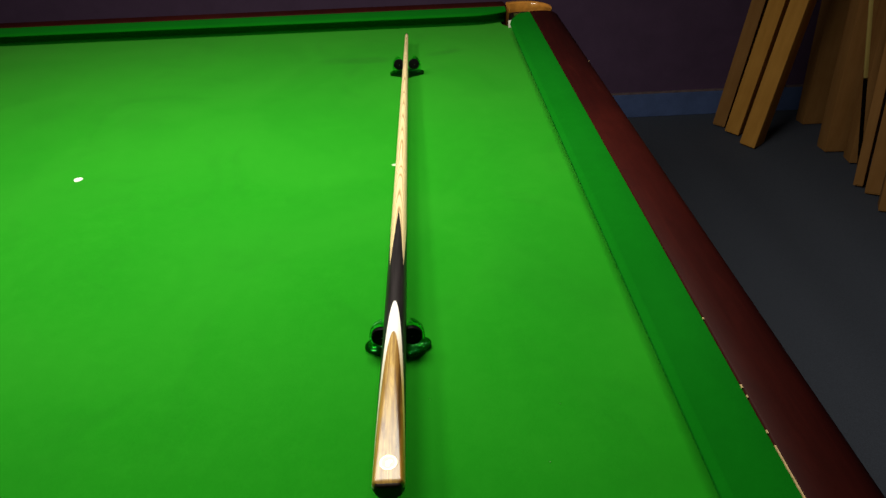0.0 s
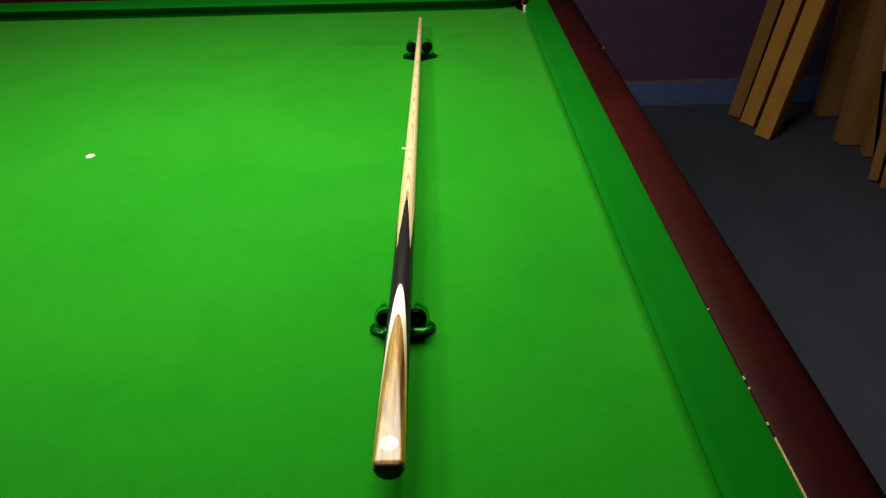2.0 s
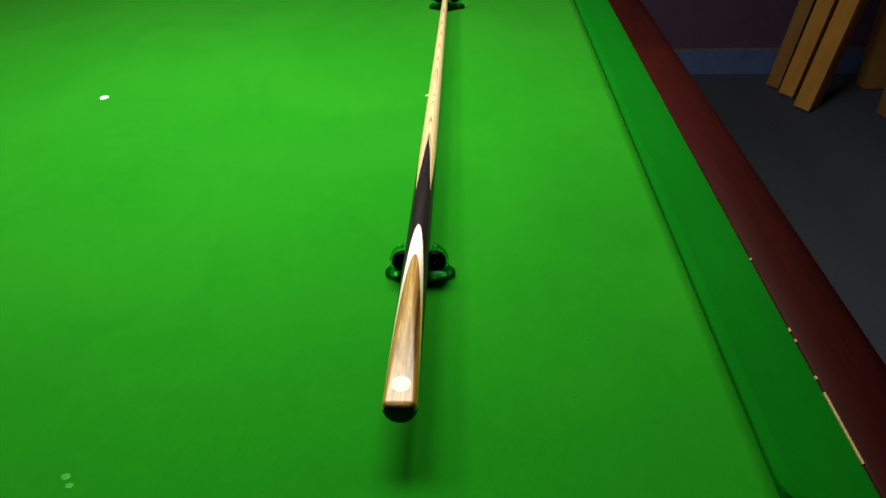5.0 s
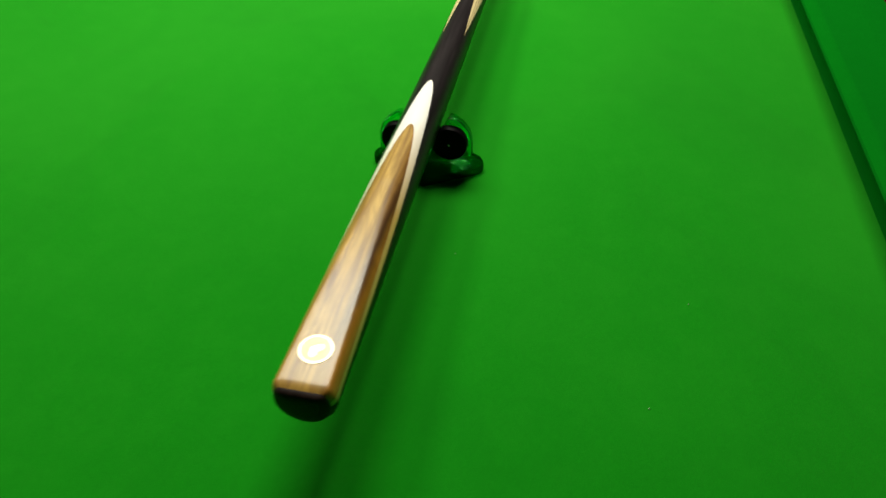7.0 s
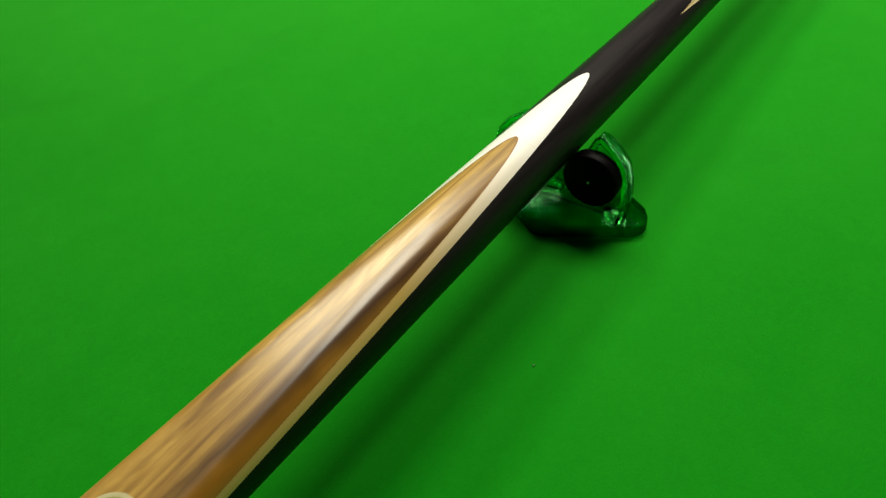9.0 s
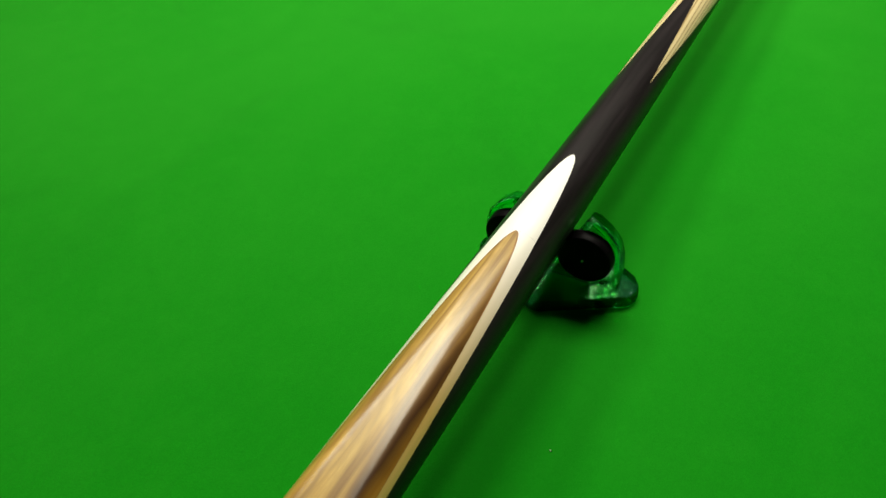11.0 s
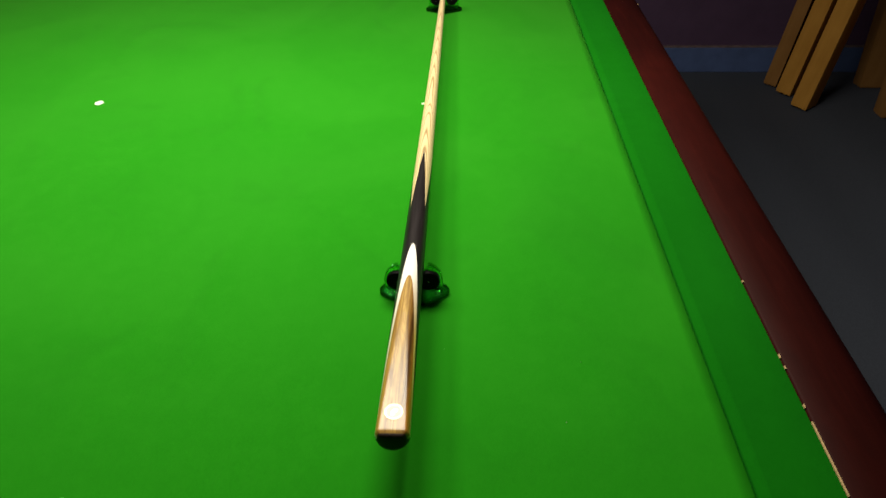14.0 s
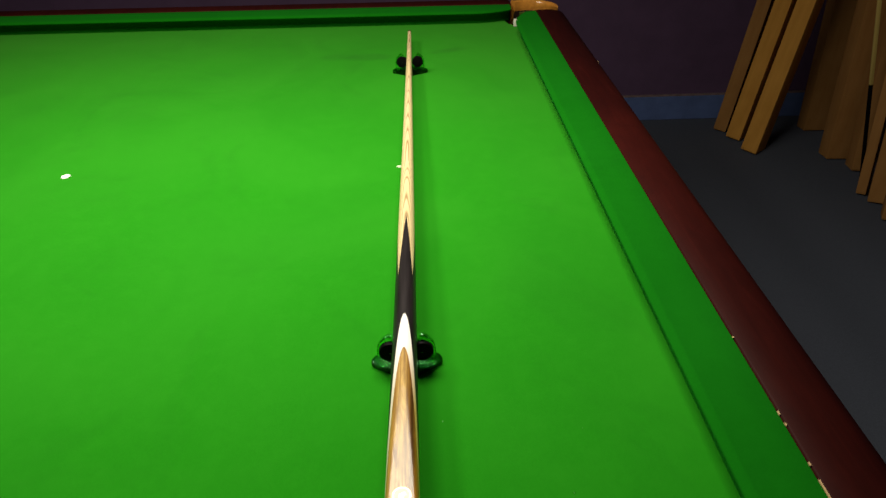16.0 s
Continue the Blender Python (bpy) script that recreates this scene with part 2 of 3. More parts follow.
def mat_carton(name, tone, warm):
    mat, n, l, b = material(name, rough=0.85, spec=0.2)
    f = noise_tex(n, l, coords(n, l, (1, 1, 0.25)), 30, 5)
    r = noise_tex(n, l, coords(n, l, (1, 1, 0.01)), 260, 2)
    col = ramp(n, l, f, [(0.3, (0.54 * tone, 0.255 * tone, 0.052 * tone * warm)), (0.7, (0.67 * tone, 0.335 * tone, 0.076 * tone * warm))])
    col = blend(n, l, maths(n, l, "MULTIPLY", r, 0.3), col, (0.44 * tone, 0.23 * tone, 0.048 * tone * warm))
    l.new(col, b.inputs["Base Color"])
    bumped(n, l, b, r, 0.2, 0.0008)
    return mat


# darker patches of bed cloth: x, y, half length, half width, slant, strength
DARK_PATCHES = [(-0.085, 1.375, 0.070, 0.034, 0.1, 0.45), (-0.165, 1.385, 0.060, 0.030, 0.0, 0.30), (0.110, 1.415, 0.060, 0.024, 0.35, 0.32)]
# the cushions take the bed's baize at a lower tone
CLOTH, CUSHION_CLOTH = mat_cloth("bed_baize", 0.705, 0.13, (0.74, 0.9, 0.38), 0.70, dark_patches=DARK_PATCHES), mat_cloth("cushion_baize", 0.41, 0.07, (0.02, 0.9, 0.15), 0.25)
MAHOGANY, ROSEWOOD, ASH = mat_mahogany(), mat_rosewood(), mat_ash()
EBONY = mat_plain("ebony", (0.014, 0.011, 0.012), rough=0.38, coat=0.0, spec=0.19, vary=0.5, scale=300, stretch=(1, 0.05, 1))
VENEER = mat_veneer()
GLUE = mat_plain("dark_stain", (0.26, 0.125, 0.032), rough=0.45, vary=0.5, scale=220, stretch=(1, 0.2, 1), spec=0.3)
RUBBER = mat_plain("black_rubber", (0.004, 0.0035, 0.004), rough=0.36, vary=0.3, scale=400, spec=0.02)
BUMPER = mat_plain("dark_bumper", (0.020, 0.012, 0.010), rough=0.5, spec=0.15, vary=0.4, scale=300)
GOLD = mat_plain("gilt_badge", (0.46, 0.42, 0.12), rough=0.38, metal=0.35, coat=0.35, coat_rough=0.25, vary=0.1, scale=400)
IVORY = mat_plain("ivory_rim", (0.64, 0.58, 0.32), rough=0.32, metal=0.3, coat=1.0, coat_rough=0.2, vary=0.05, scale=300)
BRASS = mat_plain("brass", (0.70, 0.48, 0.20), rough=0.3, metal=1.0, vary=0.1, scale=150)
LEATHER = mat_plain("tan_leather", (0.46, 0.19, 0.030), rough=0.35, coat=0.9, vary=0.2, scale=90, bump=0.0006)
TIP_BLUE = mat_plain("tip_leather", (0.22, 0.12, 0.06), rough=0.9, vary=0.3, scale=600)
WHITE = mat_plain("white_spot", (0.82, 0.83, 0.78), rough=0.7, vary=0.06, scale=500)
CHALK = mat_plain("chalk_dust", (0.05, 0.37, 0.045), rough=0.95, vary=0.3, scale=500, spec=0.1)
PALE = mat_plain("pale_chalk", (0.48, 0.66, 0.40), rough=0.95, vary=0.2, scale=500, spec=0.1)
CHIP = mat_plain("bare_wood", (0.48, 0.33, 0.16), rough=0.6, vary=0.3, scale=300)
STEEL = mat_plain("steel", (0.6, 0.6, 0.6), rough=0.3, metal=1.0, vary=0.1, scale=200)
NET = mat_plain("white_net", (0.62, 0.60, 0.52), rough=0.7, vary=0.3, scale=120)
PURPLE = mat_plain("purple_paint", (0.097, 0.056, 0.117), rough=0.75, vary=0.10, scale=9, bump=0.0008, spec=0.3)
SKIRT = mat_plain("blue_paint", (0.095, 0.15, 0.345), rough=0.45, vary=0.15, scale=12)
CAP = mat_plain("worn_paint_edge", (0.20, 0.145, 0.15), rough=0.6, vary=0.3, scale=30)
CARPET = mat_plain("carpet", (0.077, 0.089, 0.120), rough=0.97, vary=0.22, scale=420, bump=0.003, spec=0.1)
PLASTER = mat_plain("ceiling_paint", (0.10, 0.10, 0.11), rough=0.9, vary=0.05, scale=8)
SLATE = mat_plain("slate", (0.02, 0.02, 0.022), rough=0.8, vary=0.3, scale=40)
# the second cardboard is a darker tone of the first
CARTON, DARK_CARTON = mat_carton("cardboard", 0.98, 0.9), mat_carton("dark_cardboard", 0.56, 1.4)
def mat_smoked(name, tint, through_share, shine):
    """Dark tinted acrylic with a faint shine."""
    mat, n, l, b = material(name)
    bend, straight, gloss = n.new("ShaderNodeBsdfRefraction"), n.new("ShaderNodeBsdfTransparent"), n.new("ShaderNodeBsdfGlossy")
    bend.inputs["Color"].default_value = straight.inputs["Color"].default_value = (*tint, 1)
    bend.inputs["IOR"].default_value, bend.inputs["Roughness"].default_value = 1.3, 0.05
    gloss.inputs["Roughness"].default_value = 0.06
    under, top = n.new("ShaderNodeMixShader"), n.new("ShaderNodeMixShader")
    under.inputs[0].default_value, top.inputs[0].default_value = through_share, shine
    l.new(bend.outputs[0], under.inputs[1])
    l.new(straight.outputs[0], under.inputs[2])
    l.new(under.outputs[0], top.inputs[1])
    l.new(gloss.outputs[0], top.inputs[2])
    l.new(top.outputs[0], n["Material Output"].inputs["Surface"])
    n.remove(b)
    return mat


LUG = mat_clear("green_acrylic", (0.38, 1.0, 0.48), 0.15, 1.5)
CLEAR, SMOKED = mat_clear("clear_acrylic", (0.50, 0.97, 0.56), 0.35, 1.16), mat_smoked("tinted_acrylic", (0.26, 0.60, 0.39), 0.32, 0.055)
PINE = mat_plain("pale_wood", (0.62, 0.48, 0.14), rough=0.5, vary=0.2, scale=60, stretch=(1, 1, 0.05))


# ---- mesh helpers ----
def mesh_object(name, bm, mat, smooth=True):
    me = bpy.data.meshes.new(name)
    bmesh.ops.recalc_face_normals(bm, faces=bm.faces)
    bm.to_mesh(me)
    bm.free()
    me.materials.append(mat)
    if smooth:
        for p in me.polygons:
            p.use_smooth = len(p.vertices) <= 8
        me.set_sharp_from_angle(angle=radians(38))
    return new(name, me)


def part(name, bm, mat, parent, label="", smooth=True):
    ob = mesh_object(name, bm, mat, smooth)
    ob.parent = parent
    if label:
        tagged(ob, label)
    return ob


def thing(name, m, label, category, group="", kind=""):
    ob = new(name)
    ob.matrix_world = m
    ob.empty_display_size = 0.05
    return tagged(ob, label, category, group, kind)


def block(x0, x1, y0, y1, z0, z1, bevel=0.0, bm=None):
    bm = bm or bmesh.new()
    vs = [bm.verts.new((x, y, z)) for z in (z0, z1) for y in (y0, y1) for x in (x0, x1)]
    fs = [bm.faces.new([vs[i] for i in q]) for q in ((0, 1, 3, 2), (4, 6, 7, 5), (0, 4, 5, 1), (1, 5, 7, 3), (3, 7, 6, 2), (2, 6, 4, 0))]
    if bevel:
        bmesh.ops.bevel(bm, geom=list({e for f in fs for e in f.edges}), offset=bevel, segments=2, affect="EDGES", profile=0.6)
    return bm


def prism(outline, z0, z1, bevel=0.0, segments=3):
    """A plate of an outline in x and y."""
    bm = bmesh.new()
    low = [bm.verts.new((x, y, z0)) for x, y in outline]
    high = [bm.verts.new((x, y, z1)) for x, y in outline]
    bm.faces.new(low[::-1])
    top = bm.faces.new(high)
    n = len(outline)
    for i in range(n):
        bm.faces.new((low[i], low[(i + 1) % n], high[(i + 1) % n], high[i]))
    if bevel:
        bmesh.ops.bevel(bm, geom=list(top.edges), offset=bevel, segments=segments, affect="EDGES", profile=0.5)
    return bm


def turned(profile, count=32, axis="z"):
    """A lathe form from (radius, height) pairs."""
    bm = bmesh.new()
    rings = []
    for r, h in profile:
        ring = []
        for k in range(count):
            a = 2 * math.pi * k / count
            p = (r * math.cos(a), r * math.sin(a), h)
            ring.append(bm.verts.new(p if axis == "z" else (p[0], h, p[1])))
        rings.append(ring)
    for a, b in zip(rings, rings[1:]):
        for k in range(count):
            bm.faces.new((a[k], a[(k + 1) % count], b[(k + 1) % count], b[k]))
    bm.faces.new(rings[0])
    bm.faces.new(rings[-1])
    return bm


def moved(bm, m):
    bmesh.ops.transform(bm, matrix=m, verts=bm.verts)
    return bm


# ---- room ----
def setting(name, bm, mat, label):
    return tagged(mesh_object(name, bm, mat, False), label, kind="structure")


T = 0.12
setting("floor", block(WALL_W, WALL_E, WALL_S, WALL_N, FLOOR - 0.1, FLOOR), CARPET, "dark blue grey carpet floor")
setting("ceiling", block(WALL_W - T, WALL_E + T, WALL_S - T, WALL_N + T, CEILING, CEILING + T), PLASTER, "plain dim ceiling")
setting("wall_north", block(WALL_W - T, WALL_E + T, WALL_N, WALL_N + T, FLOOR - 0.1, CEILING), PURPLE, "dark purple painted wall")
setting("wall_south", block(WALL_W - T, WALL_E + T, WALL_S - T, WALL_S, FLOOR - 0.1, CEILING), PURPLE, "dark purple painted wall")
setting("wall_east", block(WALL_E, WALL_E + T, WALL_S, WALL_N, FLOOR - 0.1, CEILING), PURPLE, "dark purple painted wall")
setting("wall_west", block(WALL_W - T, WALL_W, WALL_S, WALL_N, FLOOR - 0.1, CEILING), PURPLE, "dark purple painted wall")
setting("baseboard", block(WALL_W, WALL_E, WALL_N - 0.018, WALL_N, FLOOR, FLOOR + 0.122, 0.004), SKIRT, "blue painted skirting board")
setting("baseboard", block(WALL_E - 0.018, WALL_E, WALL_S, WALL_N - 0.018, FLOOR, FLOOR + 0.122, 0.004), SKIRT, "blue painted skirting board")

setting("trim", block(WALL_W, WALL_E, WALL_N - 0.0185, WALL_N, FLOOR + 0.1222, FLOOR + 0.1272, 0.001), CAP, "thin dull painted line along the skirting top")

# ---- snooker table ----
table = thing("snooker_table", pose(MID_X, MID_Y, FLOOR), "full-size snooker table with bright green cloth and mahogany rails", "snooker table")
HALF_X, HALF_Y = 0.889, 1.7845
UP = -FLOOR                      # bed height in the table's own frame
CUSH = 0.070                     # cloth from nose to wood
RAIL = 0.089                     # wood outside the cloth


def pocket_bed():
    """The outline of the cloth, with a round fall at each pocket."""
    pts = []
    ux, uy = HALF_X + 0.05, HALF_Y + 0.05
    for sx, sy in ((1, 1), (-1, 1), (-1, -1), (1, -1)):
        cx, cy, r = sx * (HALF_X + 0.047), sy * (HALF_Y + 0.044), 0.056
        arc = []
        for k in range(17):
            a = radians(-8 + (106 * k / 16))
            arc.append((cx - sx * r * math.cos(a), cy - sy * r * math.sin(a)))
        arc = [(cx - sx * r, uy * sy)] + arc[1:-1] + [(ux * sx, cy - sy * r)]
        pts += arc if sx * sy < 0 else arc[::-1]
        if (sx, sy) in ((-1, 1), (1, -1)):
            mx = sx * (HALF_X + 0.040)
            mid = [(sx * ux, sy * 0.05 * 1.0)] + [(mx - sx * 0.042 * math.cos(radians(a)), sy * 0.046 * math.sin(radians(a))) for a in range(80, -81, -16)] + [(sx * ux, -sy * 0.05)]
            pts += mid
    return pts


bed_pts = pocket_bed()
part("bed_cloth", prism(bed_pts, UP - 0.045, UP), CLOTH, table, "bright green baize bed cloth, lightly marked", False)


def cushion_mesh(length0, length1, jaw0, jaw1, m, under=0.0150):
    """A rubber cushion under cloth. Runs along y from length0 to length1; x is outward from the nose. jaw: how far each end curves away."""
    bm = bmesh.new()
    rows = []
    n = 90
    stations = sorted({length0 + (length1 - length0) * k / n for k in range(n + 1)} | {length0 + 0.13 * (k / 16) for k in range(17)} | {length1 - 0.13 * (k / 16) for k in range(17)})
    for y in stations:
        a, b = y - length0, length1 - y
        off = 0.0
        for d, (reach, depth) in ((a, jaw0), (b, jaw1)):
            if d < reach:
                off = max(off, depth * (1 - d / reach) ** 2.2)
        off = min(off, CUSH - 0.018)
        prof = [(off + under, -0.001), (off + under * 0.96, 0.012), (off + under * 0.80, 0.024), (off + under * 0.30, 0.0312), (off, 0.0342), (off + 0.0006, 0.0362),
                (off + 0.0060, 0.0391), (off + 0.0088, 0.0401), (off + 0.0104, 0.0402), (off + 0.0130, 0.0399), (off + (CUSH - off) * 0.55, 0.0409), (CUSH - 0.003, 0.0415), (CUSH, 0.0405), (CUSH, -0.001)]
        rows.append([bm.verts.new((x, y, z)) for x, z in prof])
    for p, q in zip(rows, rows[1:]):
        k = len(p)
        for i in range(k):
            bm.faces.new((p[i], p[(i + 1) % k], q[(i + 1) % k], q[i]))
    bm.faces.new(rows[0])
    bm.faces.new(rows[-1])
    return moved(bm, m)


CORNER, MIDDLE = (0.120, 0.034), (0.055, 0.055)
LONG = (0.044, HALF_Y - 0.008)
for sx in (1, -1):
    for sy in (1, -1):
        m = pose(sx * HALF_X, 0, UP) @ Matrix.Diagonal((sx, sy, 1, 1))
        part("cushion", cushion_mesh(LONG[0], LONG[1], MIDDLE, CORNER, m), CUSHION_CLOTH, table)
for sy in (1, -1):
    m = pose(0, sy * HALF_Y, UP) @ Matrix(((0, 1, 0, 0), (sy, 0, 0, 0), (0, 0, 1, 0), (0, 0, 0, 1)))
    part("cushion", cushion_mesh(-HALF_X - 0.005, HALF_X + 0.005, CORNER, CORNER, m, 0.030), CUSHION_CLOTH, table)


def rail_mesh(y0, y1, m):
    """A mahogany rail with a rounded outer edge and an apron; x is outward from the inner edge."""
    bm = bmesh.new()
    prof = [(0, -0.05), (0, 0.0405), (0.003, 0.0425), (0.03, 0.0430), (0.044, 0.0426), (0.056, 0.0412), (0.067, 0.0382), (0.077, 0.0325), (0.084, 0.0240), (0.088, 0.010), (0.088, -0.03), (0.080, -0.05)]
    ends = []
    for y in (y0, y0 + 0.006, y1 - 0.006, y1):
        pull = 0.004 if y in (y0, y1) else 0.0
        ends.append([bm.verts.new((max(0, x - pull), y, z - (pull * 0.7 if z > 0 else 0))) for x, z in prof])
    k = len(prof)
    for p, q in zip(ends, ends[1:]):
        for i in range(k):
            bm.faces.new((p[i], p[(i + 1) % k], q[(i + 1) % k], q[i]))
    bm.faces.new(ends[0])
    bm.faces.new(ends[-1])
    return moved(bm, m)


INX, INY = HALF_X + CUSH + 0.0005, HALF_Y + CUSH + 0.0005
for sx in (1, -1):
    for sy in (1, -1):
        part("rail", rail_mesh(0.064, HALF_Y + 0.003, pose(sx * INX, 0, UP) @ Matrix.Diagonal((sx, sy, 1, 1))), MAHOGANY, table)
for sy in (1, -1):
    m = pose(0, sy * INY, UP) @ Matrix(((0, 1, 0, 0), (sy, 0, 0, 0), (0, 0, 1, 0), (0, 0, 0, 1)))
    part("rail", rail_mesh(-HALF_X - 0.010, HALF_X + 0.010, m), MAHOGANY, table)
part("slate", block(-INX, INX, -INY, INY, UP - 0.095, UP - 0.047), SLATE, table)
part("frame", block(-INX - 0.04, INX + 0.04, -INY - 0.04, INY + 0.04, UP - 0.30, UP - 0.097, 0.008), MAHOGANY, table)
leg_profile = [(0.055, 0.0), (0.07, 0.01), (0.07, 0.05), (0.05, 0.07), (0.062, 0.16), (0.078, 0.30), (0.06, 0.38), (0.085, 0.42), (0.085, UP - 0.30)]
for sx in (1, -1):
    for y in (-1.6, -0.55, 0.55, 1.6):
        part("leg", moved(turned(leg_profile, 20), pose(sx * 0.78, y, 0)), MAHOGANY, table)


def pocket_leather(m, a0, a1, r, w0, w1, taper):
    """A leather-covered collar round a pocket, from the angle a0 to a1; its width goes from w0 to w1, the first end drawn out to a point."""
    bm = bmesh.new()
    rings = []
    n = 32
    for k in range(n + 1):
        u = k / n
        a = radians(a0 + (a1 - a0) * u)
        sharp = min(1.0, u / taper + 0.04) if taper else 1.0
        w = (w0 + (w1 - w0) * u) * sharp ** 0.8
        rr = r + 0.037 * (1 - sharp) ** 1.4
        e = min(0.005, w * 0.3)
        section = [(0.002, 0.0425 - 0.0265 * sharp), (0.0005, 0.0430 - 0.0170 * sharp), (e * 0.5, 0.0415), (e * 1.2, 0.0445), (w - e, 0.0450), (w - e * 0.3, 0.0430), (w, 0.036), (w, -0.035 * sharp)]
        rings.append([bm.verts.new(((rr + d) * math.cos(a), (rr + d) * math.sin(a), z)) for d, z in section])
    k = len(rings[0])
    for p, q in zip(rings, rings[1:]):
        for j in range(k):
            bm.faces.new((p[j], p[(j + 1) % k], q[(j + 1) % k], q[j]))
    bm.faces.new(rings[0])
    bm.faces.new(rings[-1])
    return moved(bm, m)


def pocket_wall(m, a0, a1, r):
    """A curved wall under the collar."""
    bm = bmesh.new()
    rows = []
    for k in range(25):
        a = radians(a0 + (a1 - a0) * k / 24)
        rows.append([bm.verts.new((q * math.cos(a), q * math.sin(a), z)) for q, z in ((r, -0.055), (r, 0.0155), (r + 0.006, 0.0155), (r + 0.006, -0.055))])
    for p, q in zip(rows, rows[1:]):
        for j in range(4):
            bm.faces.new((p[j], p[(j + 1) % 4], q[(j + 1) % 4], q[j]))
    bm.faces.new(rows[0])
    bm.faces.new(rows[-1])
    return moved(bm, m)


def pocket_bag(m, r):
    """The dark leather bag hanging under a pocket."""
    return moved(turned([(r - 0.004, -0.046), (r, -0.060), (r * 0.96, -0.10), (r * 0.8, -0.14), (r * 0.4, -0.165)], 28), m)


for sx in (1, -1):
    for sy in (1, -1):
        m = pose(sx * (HALF_X + 0.053), sy * (HALF_Y + 0.041), UP) @ Matrix.Diagonal((sx, sy, 1, 1))
        collar = part("pocket_collar", pocket_leather(m, -24, 122, 0.053, 0.025, 0.023, 0.80), LEATHER, table, "polished tan leather pocket collar")
        part("pocket_lining", pocket_wall(m, -24, 122, 0.0545), BUMPER, collar, "dark lining under the collar")
        part("pocket_plate", block(sx * (HALF_X + 0.0070), sx * (HALF_X + 0.0190), sy * (HALF_Y - 0.0150), sy * (HALF_Y - 0.0120), UP + 0.0006, UP + 0.022, 0.001), NET, collar, "whitish pocket plate")
        part("pocket_plate", block(sx * (HALF_X + 0.024), sx * (HALF_X + 0.058), sy * (HALF_Y - 0.006), sy * (HALF_Y - 0.002), UP + 0.030, UP + 0.0385, 0.001), BRASS, collar, "narrow brass pocket plate")
        part("pocket_bag", pocket_bag(m, 0.055), BUMPER, table, "dark pocket bag")
    m = pose(sx * (HALF_X + 0.064), 0, UP) @ Matrix.Diagonal((sx, 1, 1, 1))
    part("pocket_collar", pocket_leather(m, -86, 86, 0.045, 0.018, 0.018, 0), LEATHER, table)
    part("pocket_lining", pocket_wall(m, -86, 86, 0.0465), BUMPER, table)
    part("pocket_bag", pocket_bag(m, 0.047), BUMPER, table)

# bare wood showing along the inner edge of the long rail
for y, ln in ((0.2205, 0.003), (0.106, 0.005), (0.091, 0.0035), (0.043, 0.004), (-0.012, 0.075)):
    part("worn_edge", block(INX - 0.0008, INX + 0.0008, y - MID_Y - ln / 2, y - MID_Y + ln / 2, UP + 0.0410, UP + 0.0424), CHIP, table, "bare pale wood along the worn edge", False)

part("worn_edge", block(0.4566 - MID_X, 0.4582 - MID_X, 1.2195 - MID_Y, 1.2240 - MID_Y, UP + 0.0236, UP + 0.0256), CHIP, table, "small pale chip on the outer edge", False)

# ---- marks on the cloth ----
def blot(name, x, y, rx, ry, mat, label, lift=0.0008, seed=1):
    rng = random.Random(seed)
    pts = []
    for k in range(22):
        a = 2 * math.pi * k / 22
        w = 1 + rng.uniform(-0.10, 0.10)
        pts.append((rx * w * math.cos(a), ry * w * math.sin(a)))
    ob = mesh_object(name, prism(pts, 0.0, lift, lift * 0.4, 1), mat)
    ob.matrix_world = pose(x, y, 0.0)
    return tagged(ob, label, "mark")


blot("table_spot", -0.597, 0.760, 0.0078, 0.0078, WHITE, "small round white spot stuck on the green cloth", seed=2)
blot("chalk_mark", -0.0085, 0.758, 0.0050, 0.0045, PALE, "small pale chalk dab on the cloth beside the cue", seed=3)
blot("chalk_mark", -0.2930, -0.0387, 0.0045, 0.0035, CHALK, "faint pale chalk mark on the cloth", 0.0004, 4)
blot("chalk_mark", -0.2859, -0.0479, 0.0035, 0.0030, CHALK, "faint pale chalk mark on the cloth", 0.0004, 5)
for k, (x, y) in enumerate(((0.187, 0.135), (0.162, 0.055), (0.0406, 0.1524))):
    blot("lint", x, y, 0.0004, 0.0003, PALE, "tiny speck of pale lint on the cloth", 0.0006, 6 + k)

# ---- cue ----
CUE_LEN, R_BUTT, R_MID, R_TIP = 1.478, 0.0155, 0.0119, 0.0043
CUE_H, CUE_SLOPE, CUE_YAW = 0.0510, -0.0117, 0.0109
cue = thing("snooker_cue", Matrix.Translation((0, 0, CUE_H)) @ pose(0, 0, 0, math.degrees(math.atan(CUE_SLOPE)), 0, -math.degrees(CUE_YAW)),
            "ash snooker cue with ebony splice and rosewood panel on two stands", "snooker cue")


def cue_r(s):
    """The taper: a smooth curve through the radii at the butt, at 0.45 m and at the tip."""
    m, e = 0.45, CUE_LEN
    return R_BUTT * (s - m) * (s - e) / (m * e) + R_MID * s * (s - e) / (m * (m - e)) + R_TIP * s * (s - m) / (e * (e - m))


def flat_cut(s, theta):
    """The butt is planed flat on top: the share of the radius that is left there, with an eased edge."""
    d, c = 0.62 + 2.75 * max(s, -0.004), math.cos(theta)
    if c <= 0 or d >= 1:
        return 1.0
    x = d / max(c, 1e-3)
    return 1.0 / (1.0 + x ** -30) ** (1 / 30)


def cue_point(s, theta, lift=0.0):
    r = cue_r(s) * flat_cut(s, theta) + lift
    if s < 0:
        r *= 1 - 0.13 * max(0.0, (s + 0.0028) / (BUTT + 0.0028)) ** 2
    return (r * math.sin(theta), s, r * math.cos(theta))


